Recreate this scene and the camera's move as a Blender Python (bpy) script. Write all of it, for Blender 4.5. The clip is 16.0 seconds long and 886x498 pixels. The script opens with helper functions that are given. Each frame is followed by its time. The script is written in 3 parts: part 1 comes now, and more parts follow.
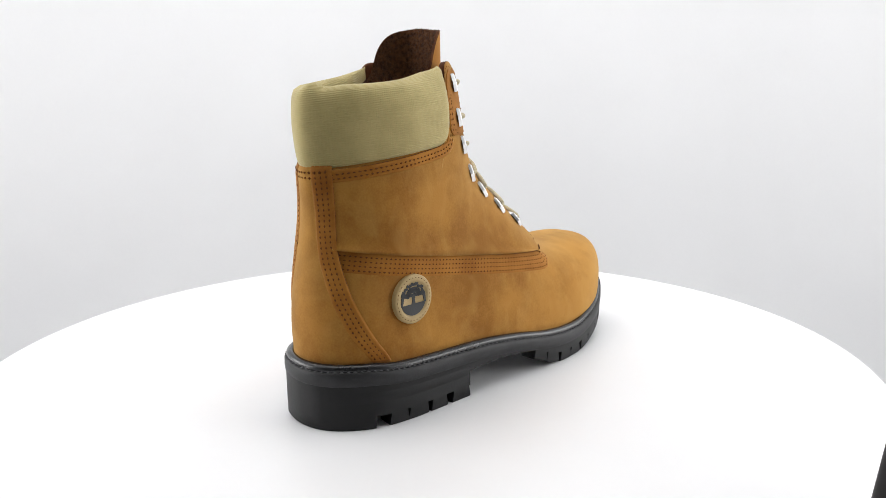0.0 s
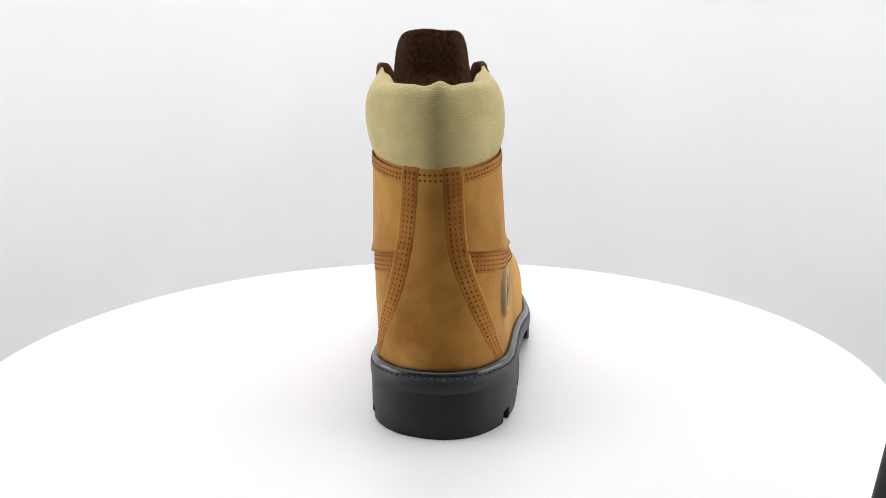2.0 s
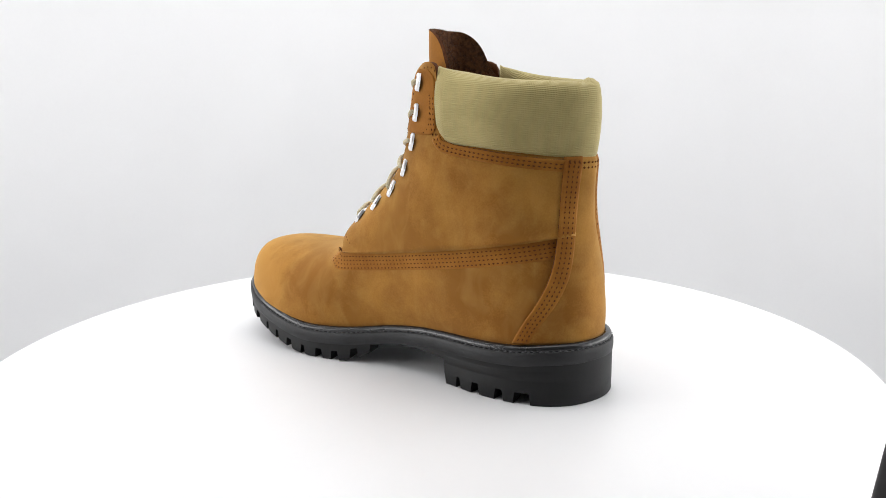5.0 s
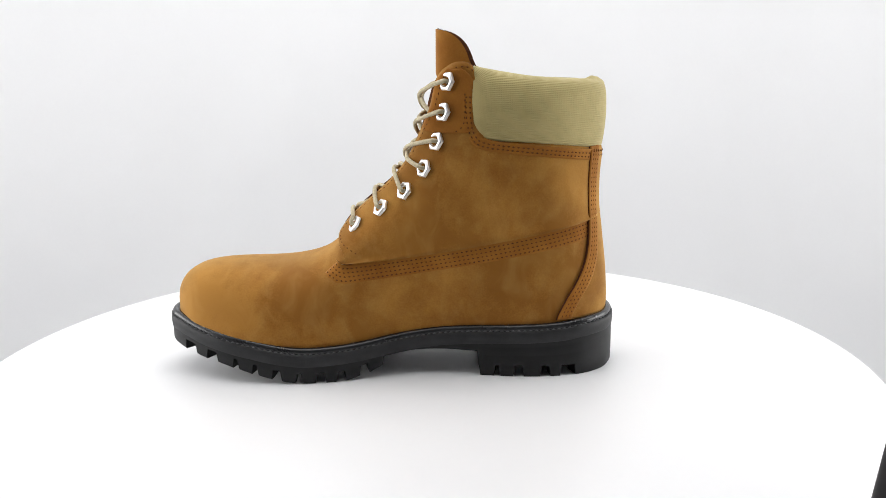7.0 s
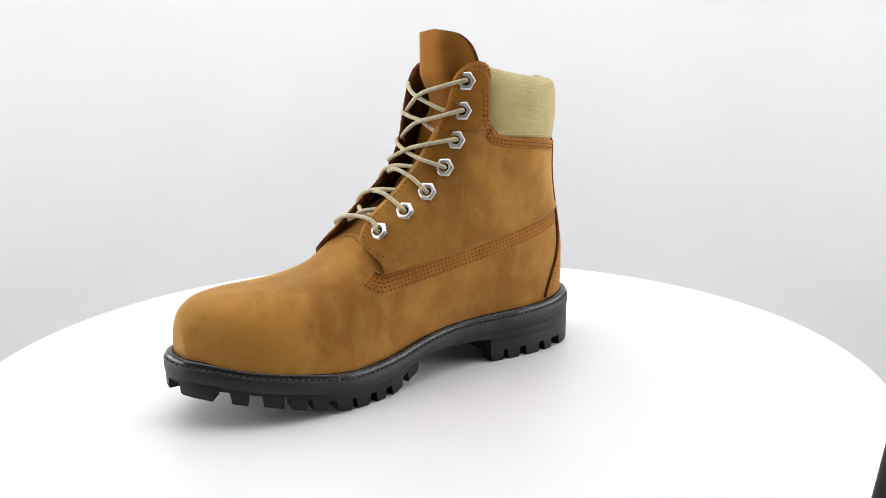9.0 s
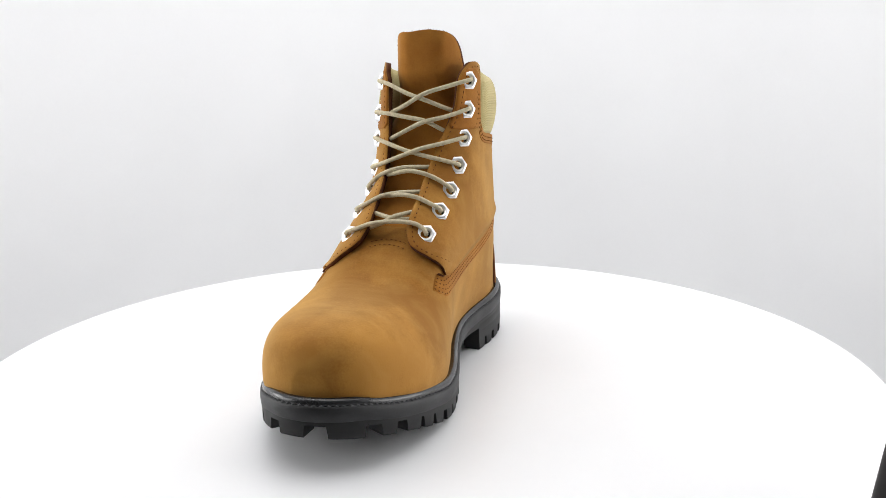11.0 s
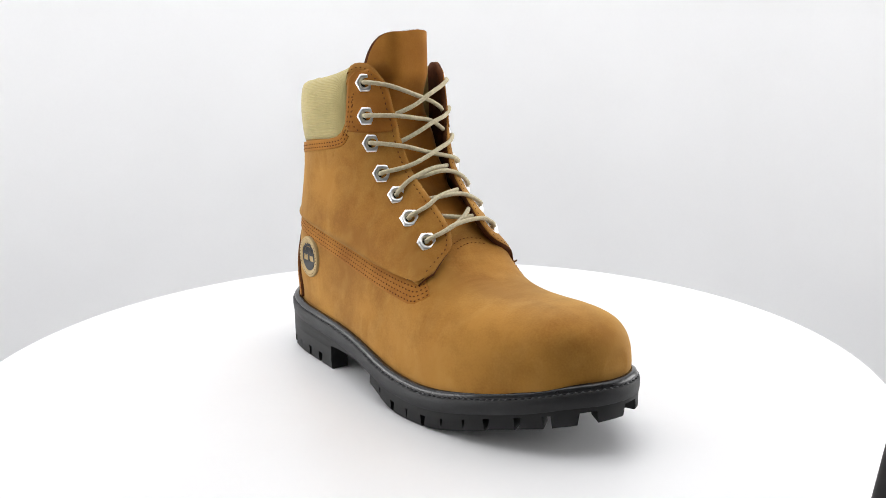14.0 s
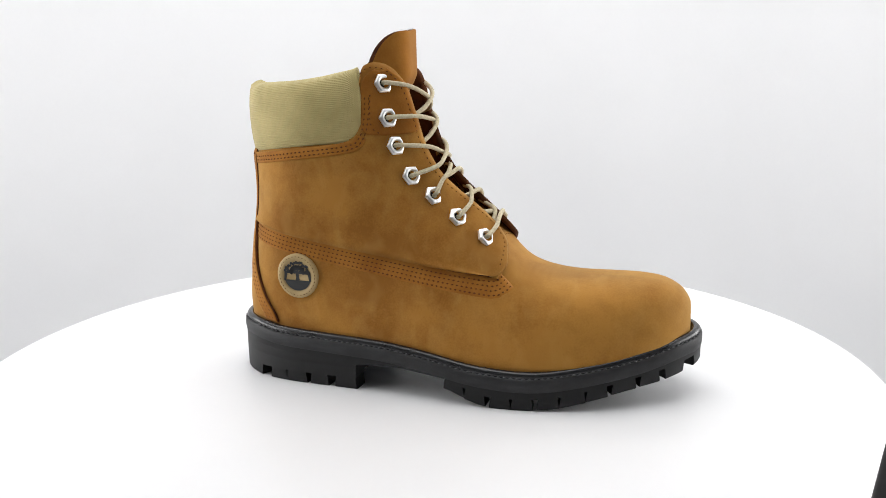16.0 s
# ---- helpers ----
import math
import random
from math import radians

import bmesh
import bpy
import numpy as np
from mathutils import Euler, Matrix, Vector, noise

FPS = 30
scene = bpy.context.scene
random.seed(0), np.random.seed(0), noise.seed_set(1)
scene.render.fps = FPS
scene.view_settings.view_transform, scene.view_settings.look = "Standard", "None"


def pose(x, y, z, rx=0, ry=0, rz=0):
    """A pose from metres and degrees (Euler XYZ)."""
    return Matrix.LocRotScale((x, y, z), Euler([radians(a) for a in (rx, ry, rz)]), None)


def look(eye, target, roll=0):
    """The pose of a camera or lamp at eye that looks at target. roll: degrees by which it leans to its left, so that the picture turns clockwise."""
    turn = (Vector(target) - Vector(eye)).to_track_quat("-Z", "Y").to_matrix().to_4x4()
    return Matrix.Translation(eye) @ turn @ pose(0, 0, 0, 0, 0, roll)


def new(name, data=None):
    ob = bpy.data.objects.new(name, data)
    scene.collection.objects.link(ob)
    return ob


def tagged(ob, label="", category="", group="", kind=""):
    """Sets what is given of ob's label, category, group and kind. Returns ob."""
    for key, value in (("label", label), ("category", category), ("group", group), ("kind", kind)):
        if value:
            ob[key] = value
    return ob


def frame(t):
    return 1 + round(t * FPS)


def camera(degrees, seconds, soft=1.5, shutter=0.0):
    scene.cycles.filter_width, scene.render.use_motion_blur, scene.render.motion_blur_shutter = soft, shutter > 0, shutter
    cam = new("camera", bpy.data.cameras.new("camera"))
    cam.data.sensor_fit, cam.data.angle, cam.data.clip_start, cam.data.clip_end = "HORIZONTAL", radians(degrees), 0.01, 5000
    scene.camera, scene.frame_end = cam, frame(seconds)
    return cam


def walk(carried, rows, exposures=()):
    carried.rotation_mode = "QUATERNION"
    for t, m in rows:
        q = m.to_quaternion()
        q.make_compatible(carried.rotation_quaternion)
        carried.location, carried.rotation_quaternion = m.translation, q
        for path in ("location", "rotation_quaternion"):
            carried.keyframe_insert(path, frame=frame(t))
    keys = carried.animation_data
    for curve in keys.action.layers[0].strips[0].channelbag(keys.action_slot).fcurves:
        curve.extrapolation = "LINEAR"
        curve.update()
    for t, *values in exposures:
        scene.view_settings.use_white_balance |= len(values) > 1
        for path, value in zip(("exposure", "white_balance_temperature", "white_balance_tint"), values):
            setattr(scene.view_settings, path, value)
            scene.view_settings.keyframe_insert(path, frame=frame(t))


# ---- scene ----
# ------------------------------------------------------------------ camera
EYE = Vector((0.0, -0.575, 0.2063))
PITCH, PAN = radians(12.225), radians(0.981)
AHEAD = Vector((math.sin(PAN) * math.cos(PITCH), math.cos(PAN) * math.cos(PITCH), -math.sin(PITCH)))
cam = camera(54.78, 16.0, soft=0.8)
STILL = look(EYE, EYE + AHEAD, -0.727)
walk(cam, [(0.0, STILL), (16.0, STILL)])

# ------------------------------------------------------------------ light
world = bpy.data.worlds.new("studio_world")
world.use_nodes = True
world.node_tree.nodes["Background"].inputs[0].default_value = (1, 1, 1, 1)
world.node_tree.nodes["Background"].inputs[1].default_value = 0.1
scene.world = world
scene.view_settings.exposure = 0.0


def softbox(name, eye, target, size_x, size_y, watts):
    lamp = bpy.data.lights.new(name, "AREA")
    lamp.shape, lamp.size, lamp.size_y, lamp.energy = "RECTANGLE", size_x, size_y, watts
    lamp.color = (1.0, 0.997, 0.988)
    ob = new(name, lamp)
    ob.matrix_world = look(eye, target)
    return ob


softbox("ceiling_softbox", (0, -0.03, 0.97), (0, -0.03, 0), 0.75, 0.7, 4.35)
# upright panels of lamps in the two sides of the box
for side in (-1, 1):
    softbox("side_panel", (side * 0.74, 0.0, 0.20), (0, 0.0, 0.12), 0.66, 0.32, 3.2)
# unseen strips, added along the top of the box to brighten its side and back walls
for turn, watts in ((0, 1.3), (90, 2.6), (180, 1.75)):
    a = radians(turn)
    softbox("wall_wash", (0.60 * math.cos(a), 0.60 * math.sin(a), 0.95), (0.86 * math.cos(a), 0.86 * math.sin(a), 0.2), 0.8, 0.12, watts)

# ------------------------------------------------------------------ materials


def mat(name, dark, light, rough=0.6, scale=30.0, grain=600.0, bump=0.15, depth=0.0004, metal=0.0,
        sheen=0.0, coat=0.0, low=0.35, high=0.65, spec=0.5, sheen_tint=(1, 1, 1)):
    """A surface that drifts between two colours in blotches, with fine grain in colour and relief."""
    m = bpy.data.materials.new(name)
    m.use_nodes = True
    nt = m.node_tree
    b = nt.nodes["Principled BSDF"]
    co = nt.nodes.new("ShaderNodeTexCoord")
    big = nt.nodes.new("ShaderNodeTexNoise")
    big.inputs["Scale"].default_value, big.inputs["Detail"].default_value = scale, 6
    big.inputs["Roughness"].default_value = 0.6
    fine = nt.nodes.new("ShaderNodeTexNoise")
    fine.inputs["Scale"].default_value, fine.inputs["Detail"].default_value = grain, 3
    ramp = nt.nodes.new("ShaderNodeValToRGB")
    ramp.color_ramp.elements[0].position, ramp.color_ramp.elements[0].color = low, (*dark, 1)
    ramp.color_ramp.elements[1].position, ramp.color_ramp.elements[1].color = high, (*light, 1)
    add = nt.nodes.new("ShaderNodeMath")
    add.operation = "MULTIPLY_ADD"
    add.inputs[1].default_value, add.inputs[2].default_value = 0.18, -0.09
    mix = nt.nodes.new("ShaderNodeMath")
    mix.operation = "ADD"
    bm_ = nt.nodes.new("ShaderNodeBump")
    bm_.inputs["Strength"].default_value, bm_.inputs["Distance"].default_value = bump, depth
    for n in (big, fine):
        nt.links.new(co.outputs["Object"], n.inputs["Vector"])
    nt.links.new(fine.outputs["Fac"], add.inputs[0])
    nt.links.new(big.outputs["Fac"], mix.inputs[0])
    nt.links.new(add.outputs[0], mix.inputs[1])
    nt.links.new(mix.outputs[0], ramp.inputs["Fac"])
    nt.links.new(ramp.outputs["Color"], b.inputs["Base Color"])
    nt.links.new(fine.outputs["Fac"], bm_.inputs["Height"])
    nt.links.new(bm_.outputs["Normal"], b.inputs["Normal"])
    b.inputs["Roughness"].default_value, b.inputs["Metallic"].default_value = rough, metal
    b.inputs["Sheen Weight"].default_value, b.inputs["Coat Weight"].default_value = sheen, coat
    b.inputs["Specular IOR Level"].default_value = spec
    b.inputs["Sheen Tint"].default_value = (*sheen_tint, 1)
    return m


NUBUCK = mat("wheat_nubuck", (0.245, 0.096, 0.014), (0.385, 0.174, 0.032), 0.85, 15, 900, 0.25, 0.0003, sheen=0.35, sheen_tint=(1.0, 0.78, 0.36), spec=0.12, low=0.42, high=0.60)
STRIP = mat("stitched_nubuck", (0.255, 0.090, 0.012), (0.37, 0.150, 0.024), 0.85, 40, 900, 0.3, 0.0004, sheen=0.25, sheen_tint=(1.0, 0.75, 0.4), spec=0.12)

FACING = mat("facing_nubuck", (0.245, 0.086, 0.011), (0.35, 0.138, 0.021), 0.85, 30, 900, 0.3, 0.0004, sheen=0.25, sheen_tint=(1.0, 0.75, 0.4), spec=0.12)
TONGUE = mat("tongue_nubuck", (0.26, 0.094, 0.012), (0.39, 0.160, 0.025), 0.85, 24, 900, 0.25, 0.0003, sheen=0.25, sheen_tint=(1.0, 0.75, 0.4), spec=0.12)


def scuff(m, tint, amount, stretch=(0.7, 1.0, 1.6), scale=16):
    """Pale rubbed streaks over a leather."""
    nt = m.node_tree
    b = nt.nodes["Principled BSDF"]
    old = b.inputs["Base Color"].links[0].from_socket
    co = nt.nodes.new("ShaderNodeTexCoord")
    mp = nt.nodes.new("ShaderNodeMapping")
    mp.inputs["Scale"].default_value = stretch
    no = nt.nodes.new("ShaderNodeTexNoise")
    no.inputs["Scale"].default_value, no.inputs["Detail"].default_value = scale, 5
    no.inputs["Roughness"].default_value, no.inputs["Distortion"].default_value = 0.5, 0.9
    rp = nt.nodes.new("ShaderNodeMapRange")
    rp.inputs["From Min"].default_value, rp.inputs["From Max"].default_value = 0.46, 0.76
    rp.inputs["To Max"].default_value = amount
    mx = nt.nodes.new("ShaderNodeMix")
    mx.data_type = "RGBA"
    mx.inputs[7].default_value = (*tint, 1)
    nt.links.new(co.outputs["Object"], mp.inputs["Vector"])
    nt.links.new(mp.outputs["Vector"], no.inputs["Vector"])
    nt.links.new(no.outputs["Fac"], rp.inputs["Value"])
    nt.links.new(rp.outputs["Result"], mx.inputs[0])
    nt.links.new(old, mx.inputs[6])
    nt.links.new(mx.outputs[2], b.inputs["Base Color"])


scuff(NUBUCK, (0.52, 0.27, 0.055), 0.45, (0.9, 1.0, 1.3), 9)
scuff(NUBUCK, (0.56, 0.32, 0.09), 0.24, (2.2, 0.8, 1.4), 30)
SUEDE = mat("brown_suede", (0.055, 0.020, 0.008), (0.175, 0.070, 0.027), 0.95, 420, 1800, 1.0, 0.0016, sheen=0.1, spec=0.1)
THREAD = mat("brown_thread", (0.10, 0.035, 0.010), (0.165, 0.06, 0.018), 0.9, 300, 2000, 0.2, spec=0.1)
CUTEDGE = mat("raw_leather_edge", (0.06, 0.02, 0.008), (0.12, 0.042, 0.014), 0.9, 120, 1500, 0.4, spec=0.2)
RUBBER = mat("black_rubber", (0.0055, 0.0055, 0.006), (0.0095, 0.0095, 0.010), 0.55, 40, 700, 0.15, spec=0.3)
WELT = mat("grey_black_welt", (0.014, 0.014, 0.015), (0.024, 0.024, 0.026), 0.55, 60, 900, 0.3, spec=0.35)
WELTTHREAD = mat("grey_welt_thread", (0.045, 0.045, 0.047), (0.07, 0.07, 0.073), 0.6, 300, 1500, 0.4, spec=0.35)
RAND = mat("glossy_black_rand", (0.012, 0.012, 0.013), (0.02, 0.02, 0.022), 0.25, 60, 600, 0.05)
SILVER = mat("polished_nickel", (0.86, 0.86, 0.87), (0.93, 0.93, 0.93), 0.34, 60, 400, 0.02, metal=1.0)
HOLESHADE = mat("eyelet_hole_shade", (0.008, 0.007, 0.006), (0.015, 0.012, 0.01), 0.8)
LACE = mat("beige_cord", (0.46, 0.40, 0.265), (0.62, 0.545, 0.385), 0.8, 500, 1500, 0.8, 0.0006, spec=0.2)
TAN = mat("tan_leather_patch", (0.36, 0.25, 0.10), (0.45, 0.32, 0.14), 0.6, 60, 900, 0.15)
INK = mat("black_emblem", (0.010, 0.011, 0.013), (0.016, 0.017, 0.019), 0.5, 60, 900, 0.1)
WHITE = mat("white_laminate", (0.765, 0.765, 0.775), (0.785, 0.785, 0.795), 0.38, 6, 300, 0.01)
PAPER = mat("white_backdrop", (0.80, 0.803, 0.815), (0.83, 0.833, 0.845), 0.9, 3, 300, 0.01)
FRONTDARK = mat("dark_front_screen", (0.05, 0.05, 0.051), (0.07, 0.07, 0.071), 0.9, 8, 200, 0.1)
DIMFLOOR = mat("grey_floor_low_bounce", (0.19, 0.19, 0.192), (0.24, 0.24, 0.242), 0.95, 12, 400, 0.2)
METALBLACK = mat("black_metal", (0.005, 0.005, 0.006), (0.009, 0.009, 0.010), 0.6, 40, 500, 0.1, spec=0.2)


def weave(name, dark, light):
    """Padded textile: rows of small raised cells."""
    m = mat(name, dark, light, 0.75, 60, 900, 0.2, sheen=0.2, spec=0.25)
    nt = m.node_tree
    uv = nt.nodes.new("ShaderNodeUVMap")
    waves = []
    for axis, step in (("X", 1.45), ("Y", 1.2)):
        w = nt.nodes.new("ShaderNodeTexWave")
        w.bands_direction, w.inputs["Scale"].default_value = axis, 0.314 / step * 1.0
        w.inputs["Distortion"].default_value = 0.25
        nt.links.new(uv.outputs["UV"], w.inputs["Vector"])
        waves.append(w)
    mul = nt.nodes.new("ShaderNodeMath")
    mul.operation = "MULTIPLY_ADD"
    half = nt.nodes.new("ShaderNodeMath")
    half.operation = "MULTIPLY"
    half.inputs[1].default_value = 0.5
    nt.links.new(waves[0].outputs["Fac"], half.inputs[0])
    nt.links.new(half.outputs[0], mul.inputs[0])
    nt.links.new(waves[1].outputs["Fac"], mul.inputs[1])
    nt.links.new(waves[1].outputs["Fac"], mul.inputs[2])
    b2 = nt.nodes.new("ShaderNodeBump")
    b2.inputs["Strength"].default_value, b2.inputs["Distance"].default_value = 0.45, 0.0005
    nt.links.new(mul.outputs[0], b2.inputs["Height"])
    nt.links.new(b2.outputs["Normal"], nt.nodes["Principled BSDF"].inputs["Normal"])
    return m


KHAKI = weave("khaki_textile", (0.43, 0.352, 0.142), (0.51, 0.42, 0.178))

# ------------------------------------------------------------------ mesh helpers (millimetres in, metres out)
MM = 0.001


def part(name, bm, material, parent=None, label="", smooth=True):
    me = bpy.data.meshes.new(name)
    bmesh.ops.recalc_face_normals(bm, faces=bm.faces)
    bm.to_mesh(me)
    bm.free()
    for m in material if isinstance(material, list) else [material]:
        me.materials.append(m)
    for poly in me.polygons:
        poly.use_smooth = smooth
    ob = new(name, me)
    if parent:
        ob.parent = parent
    if label:
        tagged(ob, label)
    return ob


def sharp(ob, degrees=35):
    ob.data.set_sharp_from_angle(angle=radians(degrees))
    return ob


def lerp_table(table, x):
    """Monotone-x table of rows (x, a, b, ...), read with a smooth curve."""
    k = 0
    while k < len(table) - 2 and x > table[k + 1][0]:
        k += 1
    p0, p1, p2, p3 = table[max(k - 1, 0)], table[k], table[k + 1], table[min(k + 2, len(table) - 1)]
    h = p2[0] - p1[0]
    u = min(max((x - p1[0]) / h, 0), 1)
    out = []
    for c in range(1, len(p1)):
        m1 = (p2[c] - p0[c]) / (p2[0] - p0[0]) * h if p2[0] != p0[0] else p2[c] - p1[c]
        m2 = (p3[c] - p1[c]) / (p3[0] - p1[0]) * h if p3[0] != p1[0] else p2[c] - p1[c]
        out.append((2 * u**3 - 3 * u**2 + 1) * p1[c] + (u**3 - 2 * u**2 + u) * m1 + (-2 * u**3 + 3 * u**2) * p2[c] + (u**3 - u**2) * m2)
    return out if len(out) > 1 else out[0]


def resample(points, count, closed=False):
    """Points at even steps along a smooth curve through the given ones."""
    pts = [Vector(p) for p in points]
    n = len(pts)
    fine = []
    for i in range(n if closed else n - 1):
        if closed:
            a, b, c, d = (pts[(i + k) % n] for k in (-1, 0, 1, 2))
        else:
            a, b, c, d = pts[max(i - 1, 0)], pts[i], pts[i + 1], pts[min(i + 2, n - 1)]
        for k in range(16):
            u = k / 16
            fine.append(0.5 * ((2 * b) + (c - a) * u + (2 * a - 5 * b + 4 * c - d) * u * u + (3 * b - a - 3 * c + d) * u**3))
    fine.append(pts[0] if closed else pts[-1])
    run = [0.0]
    for a, b in zip(fine, fine[1:]):
        run.append(run[-1] + (b - a).length)
    out, k = [], 0
    steps = count if closed else count - 1
    for i in range(count):
        s = run[-1] * i / steps
        while k < len(run) - 2 and run[k + 1] < s:
            k += 1
        u = (s - run[k]) / max(run[k + 1] - run[k], 1e-9)
        out.append(fine[k].lerp(fine[k + 1], u))
    return out


def grid_faces(bm, rows, wrap=False):
    vs = [[bm.verts.new(p * MM) for p in r] for r in rows]
    for a, b in zip(vs, vs[1:]):
        n = len(a)
        for i in range(n if wrap else n - 1):
            bm.faces.new((a[i], a[(i + 1) % n], b[(i + 1) % n], b[i]))
    return vs


def tube(bm, points, radius, sides=8, closed=False, up=(0.31, 0.2, 0.93)):
    """A cord of round section along points."""
    n = len(points)
    rings = []
    up = Vector(up)
    for i, p in enumerate(points):
        a = points[i - 1] if (i or closed) else p
        b = points[(i + 1) % n] if (i < n - 1 or closed) else p
        d = (b - a).normalized()
        s = d.cross(up).normalized()
        t = s.cross(d)
        rings.append([p + radius * (math.cos(2 * math.pi * k / sides) * s + math.sin(2 * math.pi * k / sides) * t) for k in range(sides)])
    if closed:
        rings.append(rings[0])
    vs = grid_faces(bm, rings, wrap=True)
    if not closed:
        bm.faces.new(vs[0])
        bm.faces.new(vs[-1][::-1])


# ------------------------------------------------------------------ the set
def build_set():
    # a white sweep that closes round the turntable, floor to ceiling
    bm = bmesh.new()
    prof = [(0.695, -0.41), (0.73, -0.40), (0.77, -0.375), (0.815, -0.31), (0.835, -0.22), (0.84, -0.12), (0.84, 0.0), (0.84, 0.3), (0.84, 0.6), (0.84, 1.0)]
    rings = [[Vector((r * math.cos(a), r * math.sin(a), z)) * 1000 for a in (radians(-32 + 244 * k / 80) for k in range(81))] for r, z in prof]
    grid_faces(bm, rings)
    ob = part("backdrop", bm, PAPER)
    tagged(ob, "seamless white curved studio backdrop", "backdrop", kind="structure")
    # unseen dark screen behind the camera, added to hold back light from the front
    bm = bmesh.new()
    rings = [[Vector((r * math.cos(a), r * math.sin(a), z)) * 1000 for a in (radians(211.5 + 117 * k / 40) for k in range(41))] for r, z in [(0.845, -0.422), (0.845, 1.0)]]
    grid_faces(bm, rings)
    ob = part("front_screen", bm, FRONTDARK)
    tagged(ob, "added dark screen, out of view, that dims light from the front", "wall", kind="structure")
    # white lid out of view, added so light bounces evenly inside the box
    bm = bmesh.new()
    bmesh.ops.create_circle(bm, cap_ends=True, segments=96, radius=0.86)
    bmesh.ops.translate(bm, verts=bm.verts, vec=(0, 0, 1.0))
    tagged(part("ceiling", bm, PAPER, smooth=False), "unseen white ceiling added to bounce light", "ceiling", kind="structure")

    # unseen grey floor, added to cut bounce so the backdrop darkens downwards
    bm = bmesh.new()
    bmesh.ops.create_circle(bm, cap_ends=True, segments=96, radius=0.86)
    bmesh.ops.translate(bm, verts=bm.verts, vec=(0, 0, -0.42))
    tagged(part("floor", bm, DIMFLOOR, smooth=False), "unseen grey floor added to cut bounce onto the lower backdrop", "floor", kind="structure")

    # turntable: disc with an eased edge on a drum
    table = new("turntable")
    table.location = (-0.0048, 0.0067, 0)
    tagged(table, "round white laminate turntable with eased edge", "turntable")
    bm = bmesh.new()
    prof = [(0.001, 0.0), (150, 0.0), (304.5, 0.0), (306.2, -0.5), (307.2, -2.0), (307.2, -14), (305, -16), (120, -16), (0.001, -16)]
    rings = [[Vector((r * math.cos(a), r * math.sin(a), z)) for a in (2 * math.pi * k / 160 for k in range(160))] for r, z in prof]
    grid_faces(bm, rings, wrap=True)
    sharp(part("disc", bm, WHITE, table))
    bm = bmesh.new()
    rings = [[Vector((r * math.cos(a), r * math.sin(a), z)) for a in (2 * math.pi * k / 64 for k in range(64))] for r, z in [(110, -16.1), (110, -405), (130, -410), (130, -419.9)]]
    grid_faces(bm, rings, wrap=True)
    sharp(part("drum", bm, WHITE, table))

    # black leaning rod beside the turntable, cut by the picture's corner
    stand = new("light_stand")
    tagged(stand, "black metal stand rod leaning beside the turntable", "light stand")
    bm = bmesh.new()
    tube(bm, [Vector((6, -454, -418)), Vector((158, -342.7, 109.7)), Vector((223, -295, 335))], 18, 24, up=(1, 0.3, 0))
    part("rod", bm, METALBLACK, stand)
    bm = bmesh.new()
    rings = [[Vector((4 + r * math.cos(a), -454 + r * math.sin(a), z)) for a in (2 * math.pi * k / 32 for k in range(32))] for r, z in [(0.01, -406), (52, -407), (56, -410), (56, -419.8)]]
    grid_faces(bm, rings, wrap=True)
    part("foot", bm, METALBLACK, stand)
    return table


# ------------------------------------------------------------------ boot: plan and form, toe towards +x, mm
# outsole outline: x, left edge, right edge
SOLE = [(-129.4, -14.5, -14.5), (-127, -1, -27.4), (-119.6, 13.7, -38.8), (-105, 25.3, -49.9), (-84, 30.9, -56.2), (-59, 31.3, -59.2), (-30, 27.3, -61.9), (0, 25.5, -65.8), (30, 30.2, -70.6),
        (59, 37.8, -73), (89, 42.2, -71.6), (119, 39.4, -65.1), (143.4, 32.5, -54.5), (163, 21.8, -42.3), (176, 10, -28.5), (180.8, 0.5, -19), (182.4, -9, -9)]
TOP = [(-129, 35.7), (-107, 35.2), (-90, 33.2), (-55, 31.6), (-16, 30.0), (0, 28.5), (20, 26.0), (40, 22.6), (60, 20.6), (80, 20.1), (96, 21.5), (115, 24.9), (135, 28.7), (150, 32), (167, 36.7), (184, 39.6)]
TREAD = [(30, 9), (42, 4), (55, 0.4), (75, 0), (95, 1.5), (117, 6.5), (136, 11.5), (155, 15.5), (171, 19), (184, 22)]


def zt(x):
    return lerp_table(TOP, x)


def zb(x):
    return 0.0 if x < -32 else lerp_table(TREAD, max(x, 30))


LOOP = resample([(x, l, 0) for x, l, r in SOLE] + [(x, r, 0) for x, l, r in SOLE[-2:0:-1]], 320, closed=True)


def inset(d):
    out = []
    n = len(LOOP)
    for i, p in enumerate(LOOP):
        t = (LOOP[(i + 1) % n] - LOOP[i - 1]).normalized()
        out.append(p + Vector((t.y, -t.x, 0)) * d)
    return out


FEATHER = inset(6.2)


def edges_at(loop, x):
    """Left and right edge of a closed outline at x."""
    hits = []
    n = len(loop)
    for i in range(n):
        a, b = loop[i], loop[(i + 1) % n]
        if (a.x - x) * (b.x - x) <= 0 and a.x != b.x:
            hits.append(a.y + (b.y - a.y) * (x - a.x) / (b.x - a.x))
    return (max(hits), min(hits)) if len(hits) > 1 else (-13.0, -13.0)


